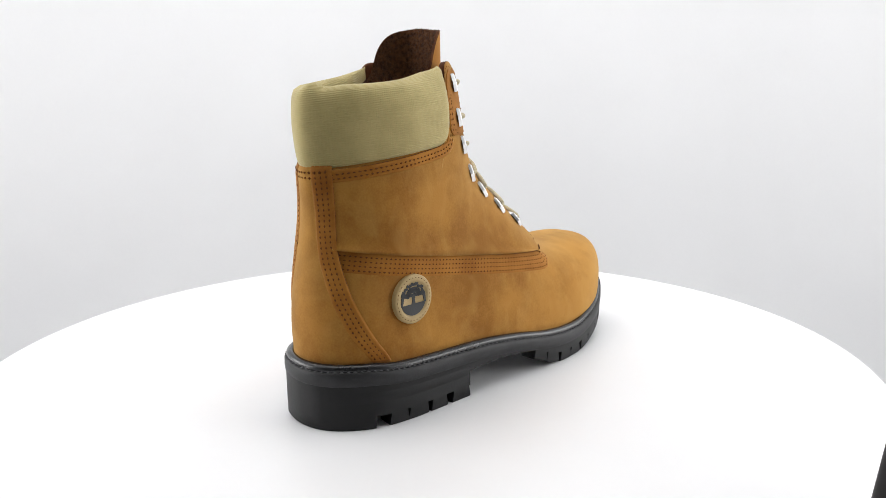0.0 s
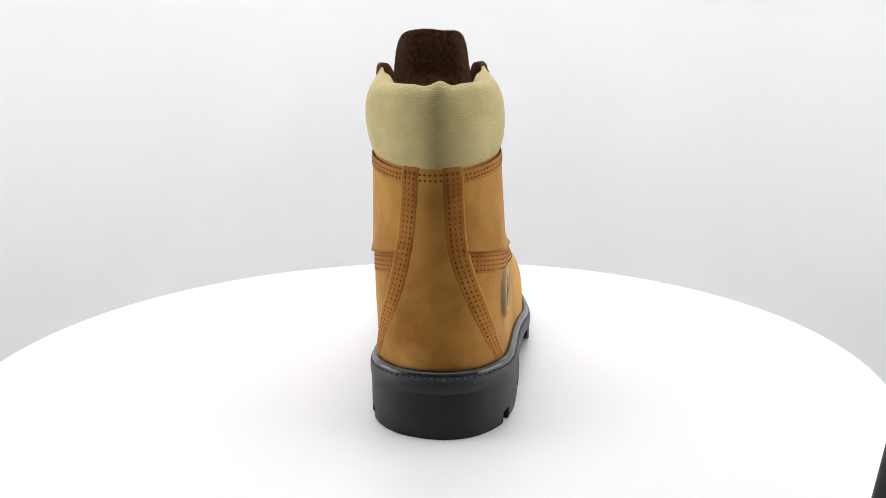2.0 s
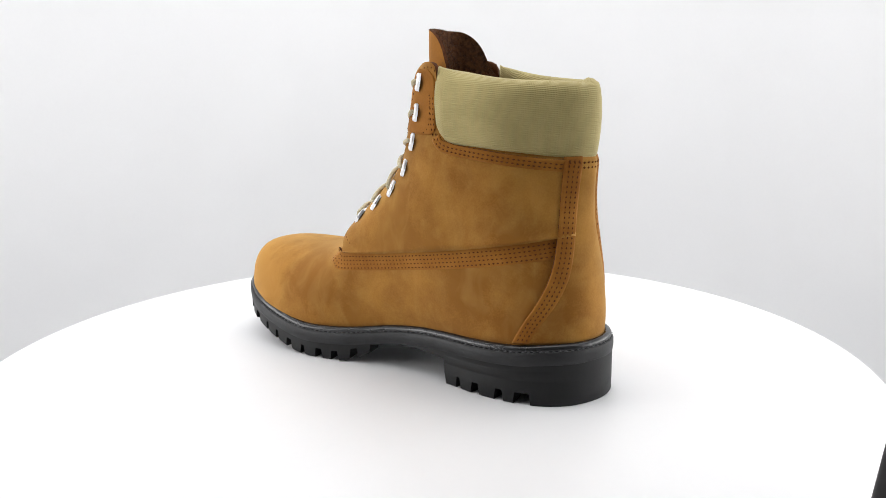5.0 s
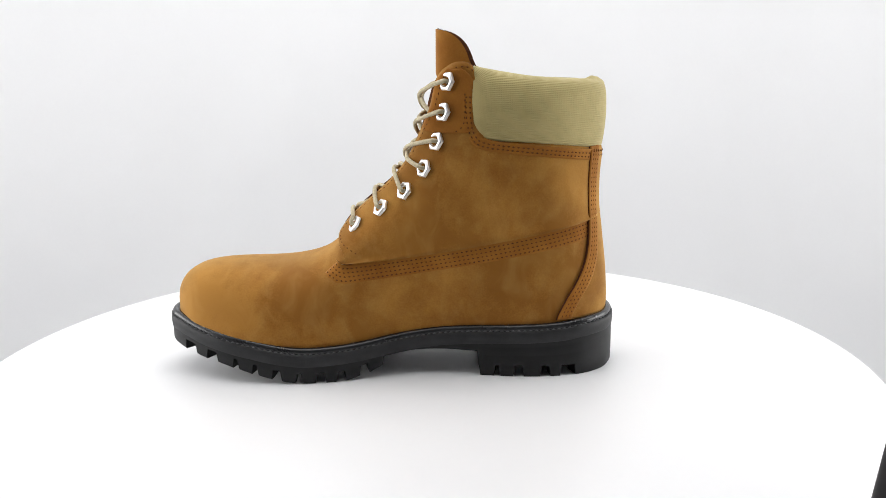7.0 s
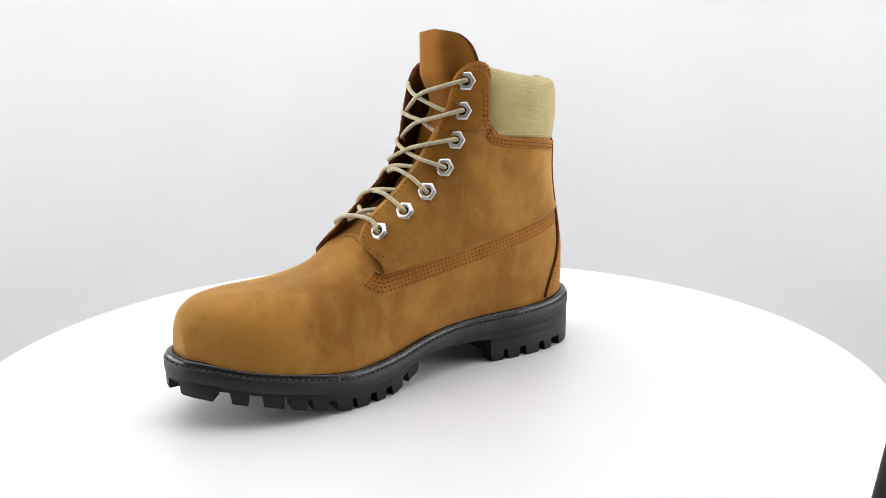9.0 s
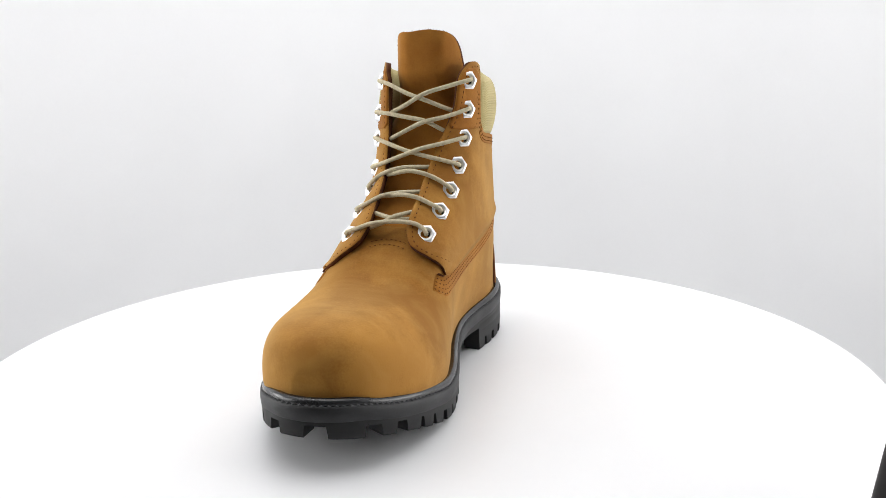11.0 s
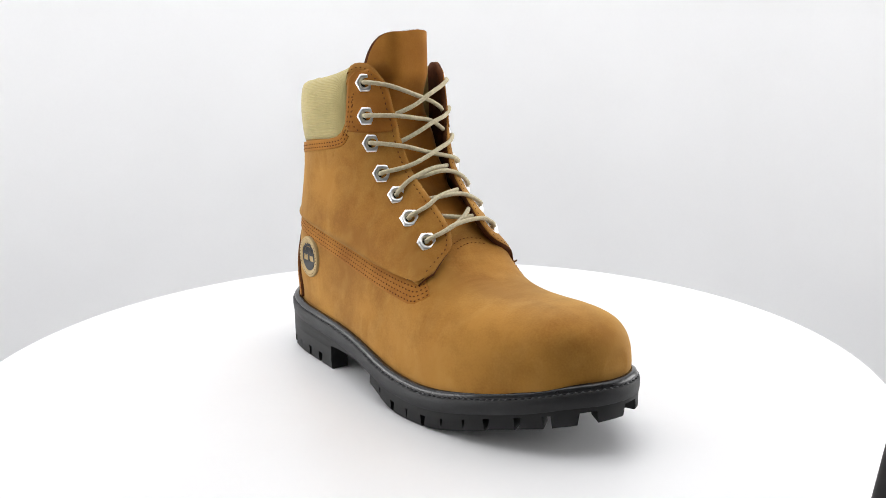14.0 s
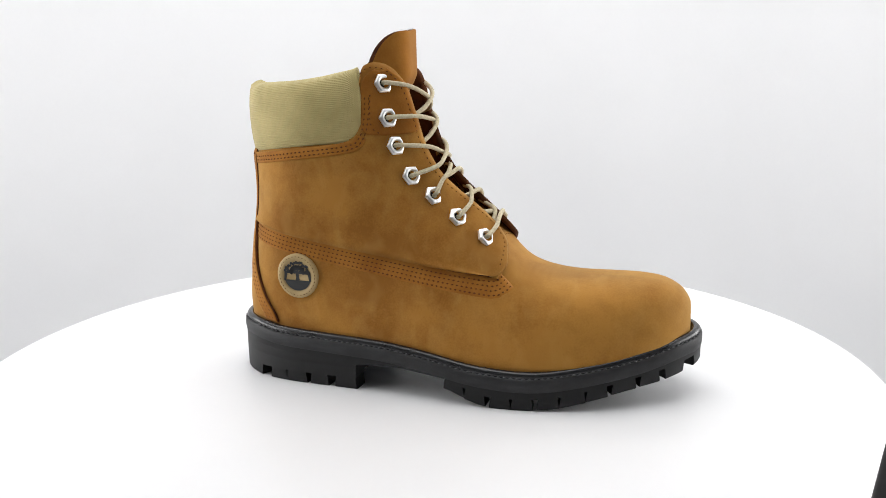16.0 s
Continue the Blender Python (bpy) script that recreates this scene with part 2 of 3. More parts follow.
# form stations: s, A (bottom/back), B (top/front), half width, centre y, c, n back, n front
FORM = [(0, 174.6, 38, 174.6, 52, 3, -9, 0.3, 2.2, 2.2), (1, 173.4, 37, 174.0, 58.5, 12, -9, 0.28, 2.2, 2.3), (2, 167.8, 35, 168.5, 66.5, 22.2, -11, 0.25, 2.3, 2.4), (3, 159.5, 33, 159.5, 71.8, 32.3, -11.8, 0.22, 2.4, 2.5),
        (4, 146, 29, 145, 73.8, 39.8, -12.8, 0.2, 2.5, 2.6), (5, 128, 25, 125, 73.8, 47.7, -14, 0.18, 2.5, 2.6), (6, 106, 21, 102, 73.5, 52.2, -15, 0.17, 2.5, 2.6), (7, 84, 19, 81, 77.1, 52.7, -15, 0.17, 2.5, 2.6),
        (8, 62, 20, 66, 84.3, 50.2, -13, 0.18, 2.5, 2.6), (9, 34, 22, 54.5, 100, 46, -10.5, 0.24, 2.4, 2.75), (10, 0, 26, 40, 113.8, 43.6, -9.4, 0.32, 2.3, 2.75), (11, -40, 28, 25.7, 126, 42.1, -9.2, 0.38, 2.2, 2.9),
        (12, -80, 30, 14.7, 138, 41.6, -8.9, 0.42, 2.1, 3.1), (13, -108, 31, 8.2, 149.5, 40.6, -8.9, 0.46, 2.1, 3.3), (14, -121.5, 36, 3.9, 160, 39.6, -8.0, 0.48, 2.2, 3.5), (15, -122, 60, 0.7, 173, 38.5, -8.3, 0.48, 2.22, 3.5),
        (16, -119, 90, -2.3, 187, 37.7, -7.8, 0.48, 1.98, 3.5), (17, -116.5, 112, -3.8, 193, 37.2, -7.3, 0.48, 1.8, 3.5), (18, -116.5, 132, -5.3, 198, 37, -7, 0.48, 1.7, 3.5), (19, -118, 150, -6.6, 202, 36.8, -6.7, 0.48, 1.64, 3.5),
        (20, -119, 172, -8.3, 208, 36.5, -6.3, 0.48, 1.64, 3.5), (21, -120, 205, -9.8, 216, 36, -5.8, 0.48, 1.64, 3.5)]


def form_rows(upto=21.0, across=44, sink=0.0):
    rows = []
    steps = [i * 0.2 for i in range(int(upto / 0.2) + 1)]
    steps = [0.0, 0.05, 0.1, 0.15] + steps[1:]
    for s in steps:
        ax, az, bx, bz, w, yc, c, nb, nf = lerp_table(FORM, s)
        el, er = edges_at(FEATHER, ax) if s < 14.0 else (-12.8, -12.8)
        wb = max((el - er) / 2, 0.0) if s < 14.0 else 0.0
        w = max(w, wb * 1.015)
        if s < 14.0:
            yb = (el + er) / 2 if wb > 2 else yc
        else:
            yb = -13.0 + 1.5 * min((s - 14) / 7, 1)
        ub = (1 - (wb / w) ** nb) ** (1 / nb) if wb > 0 else 1.0
        left, right = [], []
        for k in range(across + 1):
            q0 = k / across
            turn = min(max((s - 10.5) / 3.0, 0), 1)
            q = turn * (0.5 - 0.5 * math.cos(math.pi * q0)) + (1 - turn) * math.sin(0.5 * math.pi * q0)
            if q < c:
                u = (c - q) / c * ub
                y = w * max(1 - u**nb, 0) ** (1 / nb)
                y2 = y
            else:
                u = (q - c) / (1 - c)
                y = w * max(1 - u**nf, 0) ** (1 / nf)
                n2 = nf - 0.75 * min(max((s - 10) / 2, 0), 1)
                y2 = w * max(1 - u**n2, 0) ** (1 / n2)
            mid = yb + (yc - yb) * min(q * 1.15, 1) ** 1.2
            x, z = ax + (bx - ax) * q, az + (bz - az) * q
            if sink and q > c and s > 8.4:
                # the throat lies deeper between the eyestays
                deep = sink * min((s - 8.4) / 1.4, 1) * math.exp(-(y / 19.0) ** 6) * min(max((u - 0.6) / 0.3, 0), 1)
                way = Vector((ax - bx, 0, az - bz)).normalized() * deep
                x, z = x + way.x, z + way.z
            left.append(Vector((x, mid + y, z)))
            right.append(Vector((x, mid - y2, z)))
        rows.append(left + right[-2::-1])
    # ease the joins between stations, behind the toe
    for _ in range(10):
        old = [list(r) for r in rows]
        for i in range(14, len(rows) - 1):
            for k in range(len(rows[i])):
                ease = 0.25 * min(max((min(k, 2 * across - k) - 2) / 10, 0), 1)
                rows[i][k] = old[i][k] * (1 - 2 * ease) + (old[i - 1][k] + old[i + 1][k]) * ease
    return rows


def build_form(sink=0.0):
    from mathutils.bvhtree import BVHTree
    bm = bmesh.new()
    grid_faces(bm, form_rows(sink=sink))
    bmesh.ops.recalc_face_normals(bm, faces=bm.faces)
    tree = BVHTree.FromBMesh(bm)
    bm.free()
    return tree


TREE = build_form()
THROAT = build_form(8.0)


def cast(origin, way):
    hit = TREE.ray_cast(Vector(origin) * MM, Vector(way).normalized())
    if hit[0] is None:
        near = TREE.find_nearest(Vector(origin) * MM + Vector(way).normalized() * 0.15)
        hit = near
    n = hit[1]
    if n.dot(Vector(way)) > 0:
        n = -n
    return hit[0] / MM, n


def nearest(p):
    hit = TREE.find_nearest(p * MM)
    n = hit[1]
    if n.dot(hit[0] / MM - Vector((-60 if hit[0].x < 0.02 else hit[0].x / MM - 5, -11, min(hit[0].z / MM - 10, 150)))) < 0:
        n = -n
    return hit[0] / MM, n


def on_side(side, x, z):
    return cast((x, -10 + side * 150, z), (0, -side, 0))


def on_round(angle, z, cx=-60, cy=-11):
    d = Vector((math.cos(radians(angle)), math.sin(radians(angle)), 0))
    return cast(Vector((cx, cy, z)) + d * 160, -d)


def on_front(y, z):
    return cast((160, y, z), (-1, 0, 0))


def in_throat(y, z):
    hit = THROAT.ray_cast(Vector((0.16, y * MM, z * MM)), Vector((-1, 0, 0)))
    return hit[0] / MM


def patch(rows, low, high, edge_slot=0):
    """A thick sheet over a grid of (point, normal, lift); low and high: heights of its faces over the form."""
    bm = bmesh.new()
    top = grid_faces(bm, [[p + n * (high + e) for p, n, e in r] for r in rows])
    # an eased edge: the rim drops from just inside the outline
    bot = [[bm.verts.new((p + n * (low + e)) * MM) for p, n, e in r] for r in rows]
    rim_t = [v for v in top[0]] + [r[-1] for r in top[1:]] + top[-1][-2::-1] + [r[0] for r in top[-2:0:-1]]
    rim_b = [v for v in bot[0]] + [r[-1] for r in bot[1:]] + bot[-1][-2::-1] + [r[0] for r in bot[-2:0:-1]]
    n = len(rim_t)
    for i in range(n):
        bm.faces.new((rim_t[i], rim_t[(i + 1) % n], rim_b[(i + 1) % n], rim_b[i])).material_index = edge_slot
    for a, b in zip(bot, bot[1:]):
        for i in range(len(a) - 1):
            bm.faces.new((a[i], b[i], b[i + 1], a[i + 1])).material_index = edge_slot
    return bm


def stitches(bm, spots, length=2.1, width=1.6, gap=3.05, lift=0.35):
    """Short thread dashes along a row of (point, normal)."""
    run = 0.0
    nxt = gap * 0.5
    for (p, n), (q, m) in zip(spots, spots[1:]):
        d = (q - p).length
        while d > 1e-6 and nxt <= run + d:
            u = (nxt - run) / d
            c, nn = p.lerp(q, u), n.lerp(m, u).normalized()
            t = (q - p).normalized()
            s = nn.cross(t).normalized()
            ends = [c + t * length / 2 - nn * 0.1, c - t * length / 2 - nn * 0.1]
            ring = [c + s * width / 2, c + nn * lift, c - s * width / 2, c - nn * 0.25]
            ve = [bm.verts.new(e * MM) for e in ends]
            vr = [bm.verts.new(r * MM) for r in ring]
            for k in range(4):
                bm.faces.new((ve[0], vr[k], vr[(k + 1) % 4]))
                bm.faces.new((ve[1], vr[(k + 1) % 4], vr[k]))
            nxt += gap
        run += d


def fibres(bm, rng, points, count, way, length):
    """Short loose fibres that stand off a cut or brushed leather."""
    for _ in range(count):
        i = rng.randrange(len(points) - 1)
        p = points[i]
        if (points[i + 1] - p).length < 6:
            p = p.lerp(points[i + 1], rng.random())
        p = p + Vector((0, rng.uniform(-0.6, 0.6), rng.uniform(-0.5, 0.5)))
        d = Vector([w + rng.gauss(0, 0.5) for w in way]).normalized() * rng.uniform(0.3, 1.0) * length
        a = d.orthogonal().normalized() * 0.13
        b = a.cross(d).normalized() * 0.13
        ring = [bm.verts.new(q * MM) for q in (p + a, p - a * 0.5 + b, p - a * 0.5 - b)]
        tip = bm.verts.new((p + d) * MM)
        for k in range(3):
            bm.faces.new((ring[k], ring[(k + 1) % 3], tip))


def offset_path(path, d):
    """A path in the x-z plane pushed to its left by d."""
    out = []
    for i, p in enumerate(path):
        t = path[min(i + 1, len(path) - 1)] - path[max(i - 1, 0)]
        t = Vector((t.x, t.z)).normalized()
        out.append(Vector((p.x - t.y * d, 0, p.z + t.x * d)))
    return out


# quarter outline in side view: lower edge from the front corner to the heel strap, and upper edge from there to the collar
LOWER = [(59.3, 0, 79.6), (57, 0, 77.6), (52, 0, 77.8), (28, 0, 80.8), (0, 0, 84.8), (-54, 0, 93.6), (-113, 0, 104.3)]
# front edge of each quarter: z, y on the inner and the outer side
FRONT = {1: [(84, 24), (89, 17), (95, 6.5), (105, 2), (121, 3.3), (137, 5.3), (154, 9.5), (176, 16), (192, 17.5), (199.5, 18.7)],
         -1: [(82, -43.5), (89, -35), (95, -27), (105, -22.5), (121, -22), (137, -22.5), (154, -23.5), (176, -24.7), (192, -26), (199.5, -28.5)]}
CROWN = [(-15.5, 0, 204.2), (-18.5, 0, 206.6), (-23, 0, 207.6), (-27.5, 0, 206.8), (-30.8, 0, 203.2)]
BACK = [(-31.5, 0, 190), (-32.5, 0, 172), (-34.5, 0, 163), (-42, 0, 158.5), (-70, 0, 154), (-113, 0, 149.5)]


def edge_lift(p, fore):
    """How far the eyestay stands off the form near its free edge."""
    near = min((p - f).length for f in fore)
    return 2.6 * math.exp(-(near / 9.0) ** 2) * min(max((p.z - 72) / 22, 0.2), 1)


def build_boot():
    boot = new("boot")
    tagged(boot, "wheat nubuck lace-up boot with khaki collar and black lugged sole", "boot")

    # vamp and shaft
    bm = bmesh.new()
    rows = form_rows(19.4, sink=8.0)
    vs = grid_faces(bm, rows)
    bm.faces.new(vs[0])
    bmesh.ops.delete(bm, geom=[v for v in bm.verts if v.co.z > 0.186 or (v.co.z > 0.106 and v.co.x > -0.03 and abs(v.co.y + 0.009) < 0.0175) or (v.co.z > 0.15 and v.co.x > -0.04 and abs(v.co.y + 0.009) < 0.03)], context="VERTS")
    part("upper", bm, NUBUCK, boot)

    # quarters with free eyestay edges
    fores = {}
    frays = []
    for side, tag in ((1, "inner quarter"), (-1, "outer quarter")):
        low = [on_side(side, q.x, q.z)[0] for q in resample(LOWER, 90)]
        edge_pts = [on_front(y, z)[0] for z, y in FRONT[side]]
        up = resample(edge_pts + [on_side(side, x, z)[0] for x, _, z in CROWN + BACK], 90)
        fore = resample(edge_pts, 60)
        fores[side] = fore
        frays.append(fore)
        rows = []
        for a, b in zip(low, up):
            r = []
            for k in range(25):
                u = k / 24
                p = a.lerp(b, u)
                p = p + Vector((min(p.x + 60, 0), p.y + 11, 0)).normalized() * 12 * math.sin(math.pi * u)
                pos, n = nearest(p)
                r.append((pos, n, edge_lift(pos, fore) + 1.1 * math.exp(-((k / 1.5) ** 2))))
            rows.append(r)
        part("quarter", patch(rows, -2.2, 1.3, 1), [NUBUCK, CUTEDGE], boot)
        # stitched strip under the quarter's lower edge
        path = resample(LOWER, 110)
        quilt = ((-0.8, 0), (1.1, 0.1), (2.4, -0.3), (3.7, 0.15), (5.0, -0.3), (6.3, 0.15), (7.6, -0.3), (8.9, 0.15), (10.2, -0.3), (11.4, -0.1), (12.8, -0.9))
        lines = [(offset_path(path, d), e) for d, e in quilt]
        rows = [[(*on_side(side, q[i].x, q[i].z), e) for q, e in lines] for i in range(len(path))]
        strip = part("strip", patch(rows, -1.0, 0.4), STRIP, boot, "darker stitched leather strip")
        bm = bmesh.new()
        for d in (2.4, 5.0, 7.6, 10.2):
            stitches(bm, [(p + n * 0.15, n) for p, n in (on_side(side, q.x, q.z) for q in offset_path(path, d))])
        tagged(part("stitching", bm, THREAD, strip, "four rows of brown stitching"), kind="stuff")
        # darker facing round the top two eyelets
        rows = []
        for i in range(33):
            z = 163.0 + (203.2 - 163.0) * i / 32
            front_y = lerp_table(FRONT[side], min(z, 204.0))
            f = on_front(front_y, z)[0]
            round_top = 9.0 * max(0, (z - 195.0) / 8.2) ** 2.4
            back_x = -30.6 + 4.5 * max(0, (168 - z) / 5) ** 2
            back_x += 7.0 * max(0, (z - 194.0) / 9.2) ** 2.2
            b = on_side(side, back_x, z)[0]
            f = f.lerp(b, min(0.03 + round_top / 25.0 + 0.1 * max(0, (166 - z) / 3), 0.6))
            r = []
            for k in range(19):
                pos, n = nearest(b.lerp(f, k / 18) + Vector((3, side * 6, 0)) * math.sin(math.pi * k / 18))
                r.append((pos, n, edge_lift(pos, fore)))
            rows.append(r)
        part("eyestay_facing", patch(rows, 0.9, 1.75, 0), FACING, boot, "darker brown leather facing round the top eyelets")
        # eyestay edge stitching
        bm = bmesh.new()
        line = resample([on_front(y + side * 3.2, z)[0] for z, y in FRONT[side]] + [on_side(side, x - 1, z - 3.2)[0] for x, _, z in CROWN], 120)

        def lifted(p):
            return (1.72 if 163.5 < p.z < 202 else 1.25) + edge_lift(p, fore)

        stitches(bm, [(p + n * lifted(p), n) for p, n in (nearest(q) for q in line)], 2.6, 1.1, 3.6)
        tab = resample([(-25.4, 0, 189), (-25.5, 0, 180), (-24.8, 0, 170), (-21.5, 0, 165), (-15, 0, 163), (-5, 0, 163.5)], 50)
        stitches(bm, [(p + n * lifted(p), n) for p, n in (on_side(side, q.x, q.z) for q in tab)], 2.6, 1.1, 3.6)
        rear = resample([(-28.6, 0, 187), (-28.8, 0, 172), (-31.5, 0, 161.5), (-39, 0, 156.3), (-70, 0, 152.2), (-100, 0, 148.2), (-112.5, 0, 146.6)], 80)
        low_rear = [q for q in rear if q.z < 163]
        rows = [[(*on_side(side, q.x, q.z), 0) for q in (offset_path(low_rear, d)[i] for d in (-2.6, -1.2, 1.2, 3.4, 4.4))] for i in range(len(low_rear))]
        part("rim", patch(rows, -0.5, 1.6, 1), [TONGUE, CUTEDGE], boot, "darker leather rim below the collar")
        for d in (0.0, 2.4):
            stitches(bm, [(p + n * (1.75 if q.z > 164 else 1.65), n) for p, n, q in ((*on_side(side, q.x, q.z), q) for q in offset_path(rear, d))], 2.4, 1.1, 3.2)
        tagged(part("stitching", bm, THREAD, boot, "brown stitching along the eyestay"), kind="stuff")

    bm = bmesh.new()
    rng = random.Random(5)
    for fore in frays:
        fibres(bm, rng, [p + n * (1.0 + edge_lift(p, fore)) for p, n in (nearest(q) for q in fore)], 260, (0.3, 0, 0.5), 0.9)
    tagged(part("nap", bm, CUTEDGE, boot, "frayed fibres along the cut eyestay edges"), kind="stuff")

    # heel strap, flared towards the sole
    edge = [(33, 127, 227), (38, 126, 228), (50, 133, 220), (62, 141, 213.5), (80, 150, 205.5), (104, 156, 198), (128, 159.5, 196), (151, 161.5, 195)]
    rows = []
    for i in range(61):
        z = 38 + (151.5 - 38) * i / 60
        a0, a1 = lerp_table(edge, max(z, 33))
        rows.append([(*on_round(a0 + (a1 - a0) * k / 28, z), -1.3 * max(0, (z - 145) / 6.5) ** 2) for k in range(29)])
    strap = part("heel_strap", patch(rows, -1.0, 1.7), NUBUCK, boot)
    quilt = ((-0.9, -0.2), (0.4, 0.1), (1.1, 0.1), (2.5, -0.3), (3.95, 0.15), (5.4, -0.3), (6.85, 0.15), (8.3, -0.3), (9.7, -0.1), (11.4, -0.8))
    for side in (0, 1):
        rows = []
        for i in range(61):
            z = 38 + (151.8 - 38) * i / 60
            a = lerp_table(edge, z)[side]
            rows.append([(*on_round(a + (d if side == 0 else -d), z), e - 1.3 * max(0, (z - 145) / 6.5) ** 2) for d, e in quilt])
        part("strip", patch(rows, -1.0, 2.25, 1), [STRIP, CUTEDGE], strap, "darker stitched leather edge")
    bm = bmesh.new()
    for side in (0, 1):
        for d in (2.5, 5.4, 8.3):
            row = []
            for i in range(100):
                z = 39 + (150 - 39) * i / 99
                a = lerp_table(edge, z)[side] + (d if side == 0 else -d)
                p, n = on_round(a, z)
                row.append((p + n * 2.0, n))
            stitches(bm, row)
    row = []
    for d in (145.0, 148.0):
        row = [(p + n * 1.75, n) for p, n in (on_round(163 + 31 * i / 30, d) for i in range(31))]
        stitches(bm, row)
    tagged(part("stitching", bm, THREAD, strap, "three rows of brown stitching along each edge"), kind="stuff")

    # padded collar from eyestay to eyestay round the heel
    bm = bmesh.new()
    uvs = []
    ring = [(-0.04, -1.0), (-0.02, 0.8), (0.05, 2.8), (0.16, 4.8), (0.32, 6.4), (0.48, 7.0), (0.63, 6.5), (0.76, 5.0), (0.86, 2.7), (0.935, -0.4), (0.985, -4.0), (1.0, -7.5), (0.97, -10.5), (0.88, -12.8), (0.7, -13.5), (0.4, -12.5), (0.0, -10.0)]
    a0, a1 = 54.0, 308.5
    count = 120
    rows = []
    for i in range(count + 1):
        u = i / count
        a = a0 + (a1 - a0) * u
        back = math.sin(math.pi * u)
        far = abs(u - 0.5) * 2
        bottom = 150.0 + 9.0 * (1 - (1 - far) ** 1.7) + 8.0 * math.exp(-(min(u, 1 - u) / 0.018) ** 1.5)
        crown = 205.0 - 9.3 * back**0.6 + 1.8 * math.exp(-((u - 0.512) / 0.016) ** 2) - 1.0 * math.exp(-((u - 0.545) / 0.016) ** 2) - 0.9 * math.exp(-((u - 0.475) / 0.02) ** 2)
        ends = min(u, 1 - u) / 0.035
        plump = (0.1 + 0.55 * min(ends, 1.0) ** 0.5) * (1 - 0.45 * math.exp(-((u - 0.5) / 0.12) ** 2)) * (1 - 0.4 * math.exp(-((u - 0.36) / 0.1) ** 2)) * (1 - 0.35 * math.exp(-((u - 0.66) / 0.1) ** 2))
        r = []
        for h, o in ring:
            z = bottom + (crown - bottom) * h
            p, n = on_round(a - 2.5 * math.exp(-u / 0.06) + 6 * math.exp(-(1 - u) / 0.06), min(z, 203))
            flat = Vector((p.x + 60, p.y + 11, 0)).normalized()
            q = p + flat * (o * plump if o > 0 else o * (0.4 + 0.6 * min(ends * 0.5, 1)))
            r.append(Vector((q.x, q.y, z)))
        rows.append(r)
    vs = grid_faces(bm, rows)
    bm.faces.new(vs[0])
    bm.faces.new(vs[-1][::-1])
    layer = bm.loops.layers.uv.new("UVMap")
    spot = {}
    for i, r in enumerate(vs):
        run = 0.0
        for k, v in enumerate(r):
            if k:
                run += (v.co - r[k - 1].co).length * 1000
            spot[v] = (i / count * 215.0, run)
    for f in bm.faces:
        for lp in f.loops:
            lp[layer].uv = spot[lp.vert]
    part("collar", bm, KHAKI, boot, "padded khaki woven textile collar")

    # tongue: bent sheet, smooth outside and rough suede within
    outer, inner = [], []
    for i in range(73):
        v = i / 72
        r1, r2 = [], []
        for k in range(57):
            a = -1 + 2 * k / 56
            s = abs(math.sin(a * 1.25) / math.sin(1.25))
            zmax = 228.2 - 23.0 * s**8 - 1.0 * s + 1.3 * a + 0.35 * math.sin(9 * a)
            z = 97 + (zmax - 97) * v
            wide = 23.0 + 0.08 * max(z - 207, 0) + 6.0 / (1 + math.exp((z - 191) / 4.0))
            y = -6.0 + wide * math.sin(a * 1.25) / math.sin(1.25)
            own = -6.5 - 27.0 * abs((y + 6.0) / 24.0) ** 4.3 - 0.01 * (z - 205)
            # folds under the laces
            fold = 2.4 * math.sin((z + 0.35 * y) / 3.6) * math.exp(-((z - 124) / 15) ** 2) + 0.7 * math.sin((z - 0.5 * y) / 6.5) * math.exp(-((z - 165) / 22) ** 2)
            deep = 12.5 * min(max((z - 105) / 14, 0), 1) + 3.0 * min(max((105.5 - z) / 3, 0), 1)
            if z < 200:
                p = in_throat(y, z)
                mixed = min(max((z - 158) / 40, 0), 1)
                mixed = mixed * mixed * (3 - 2 * mixed)
                x = (p.x + 0.9 - deep - 6.0 * abs(a) ** 3) * (1 - mixed) + (own - 9.0 * min(max((200 - z) / 25, 0), 1)) * mixed + fold
            else:
                x = own
            r1.append(Vector((x, y, z)))
            r2.append(Vector((x - 2.8, y * 1.0 + 0.35 * a, z - 0.3)))
        outer.append(r1)
        inner.append(r2)
    bm = bmesh.new()
    grid_faces(bm, outer)
    tongue = part("tongue", bm, TONGUE, boot)
    bm = bmesh.new()
    vs = grid_faces(bm, inner[30:])
    part("tongue_lining", bm, SUEDE, tongue, "rough dark brown suede inner face")
    bm = bmesh.new()
    rim_o = [r[0] for r in outer[30:]] + outer[-1][1:] + [r[-1] for r in outer[-2:29:-1]]
    rim_i = [r[0] for r in inner[30:]] + inner[-1][1:] + [r[-1] for r in inner[-2:29:-1]]
    grid_faces(bm, [rim_o, [(a + b) / 2 for a, b in zip(rim_o, rim_i)], rim_i])
    part("tongue_edge", bm, CUTEDGE, tongue, "raw cut leather edge")
    bm = bmesh.new()
    rng = random.Random(11)
    fibres(bm, rng, [(a + b) / 2 for a, b in zip(rim_o, rim_i)], 420, (-0.4, 0, 0.6), 0.9)
    fibres(bm, rng, [p for r in inner[46::3] for p in r[2:-2]], 1800, (-1, 0, 0.1), 1.3)
    tagged(part("nap", bm, SUEDE, tongue, "loose brown suede fibres"), kind="stuff")

    # dark lining inside the shaft
    bm = bmesh.new()
    rows = []
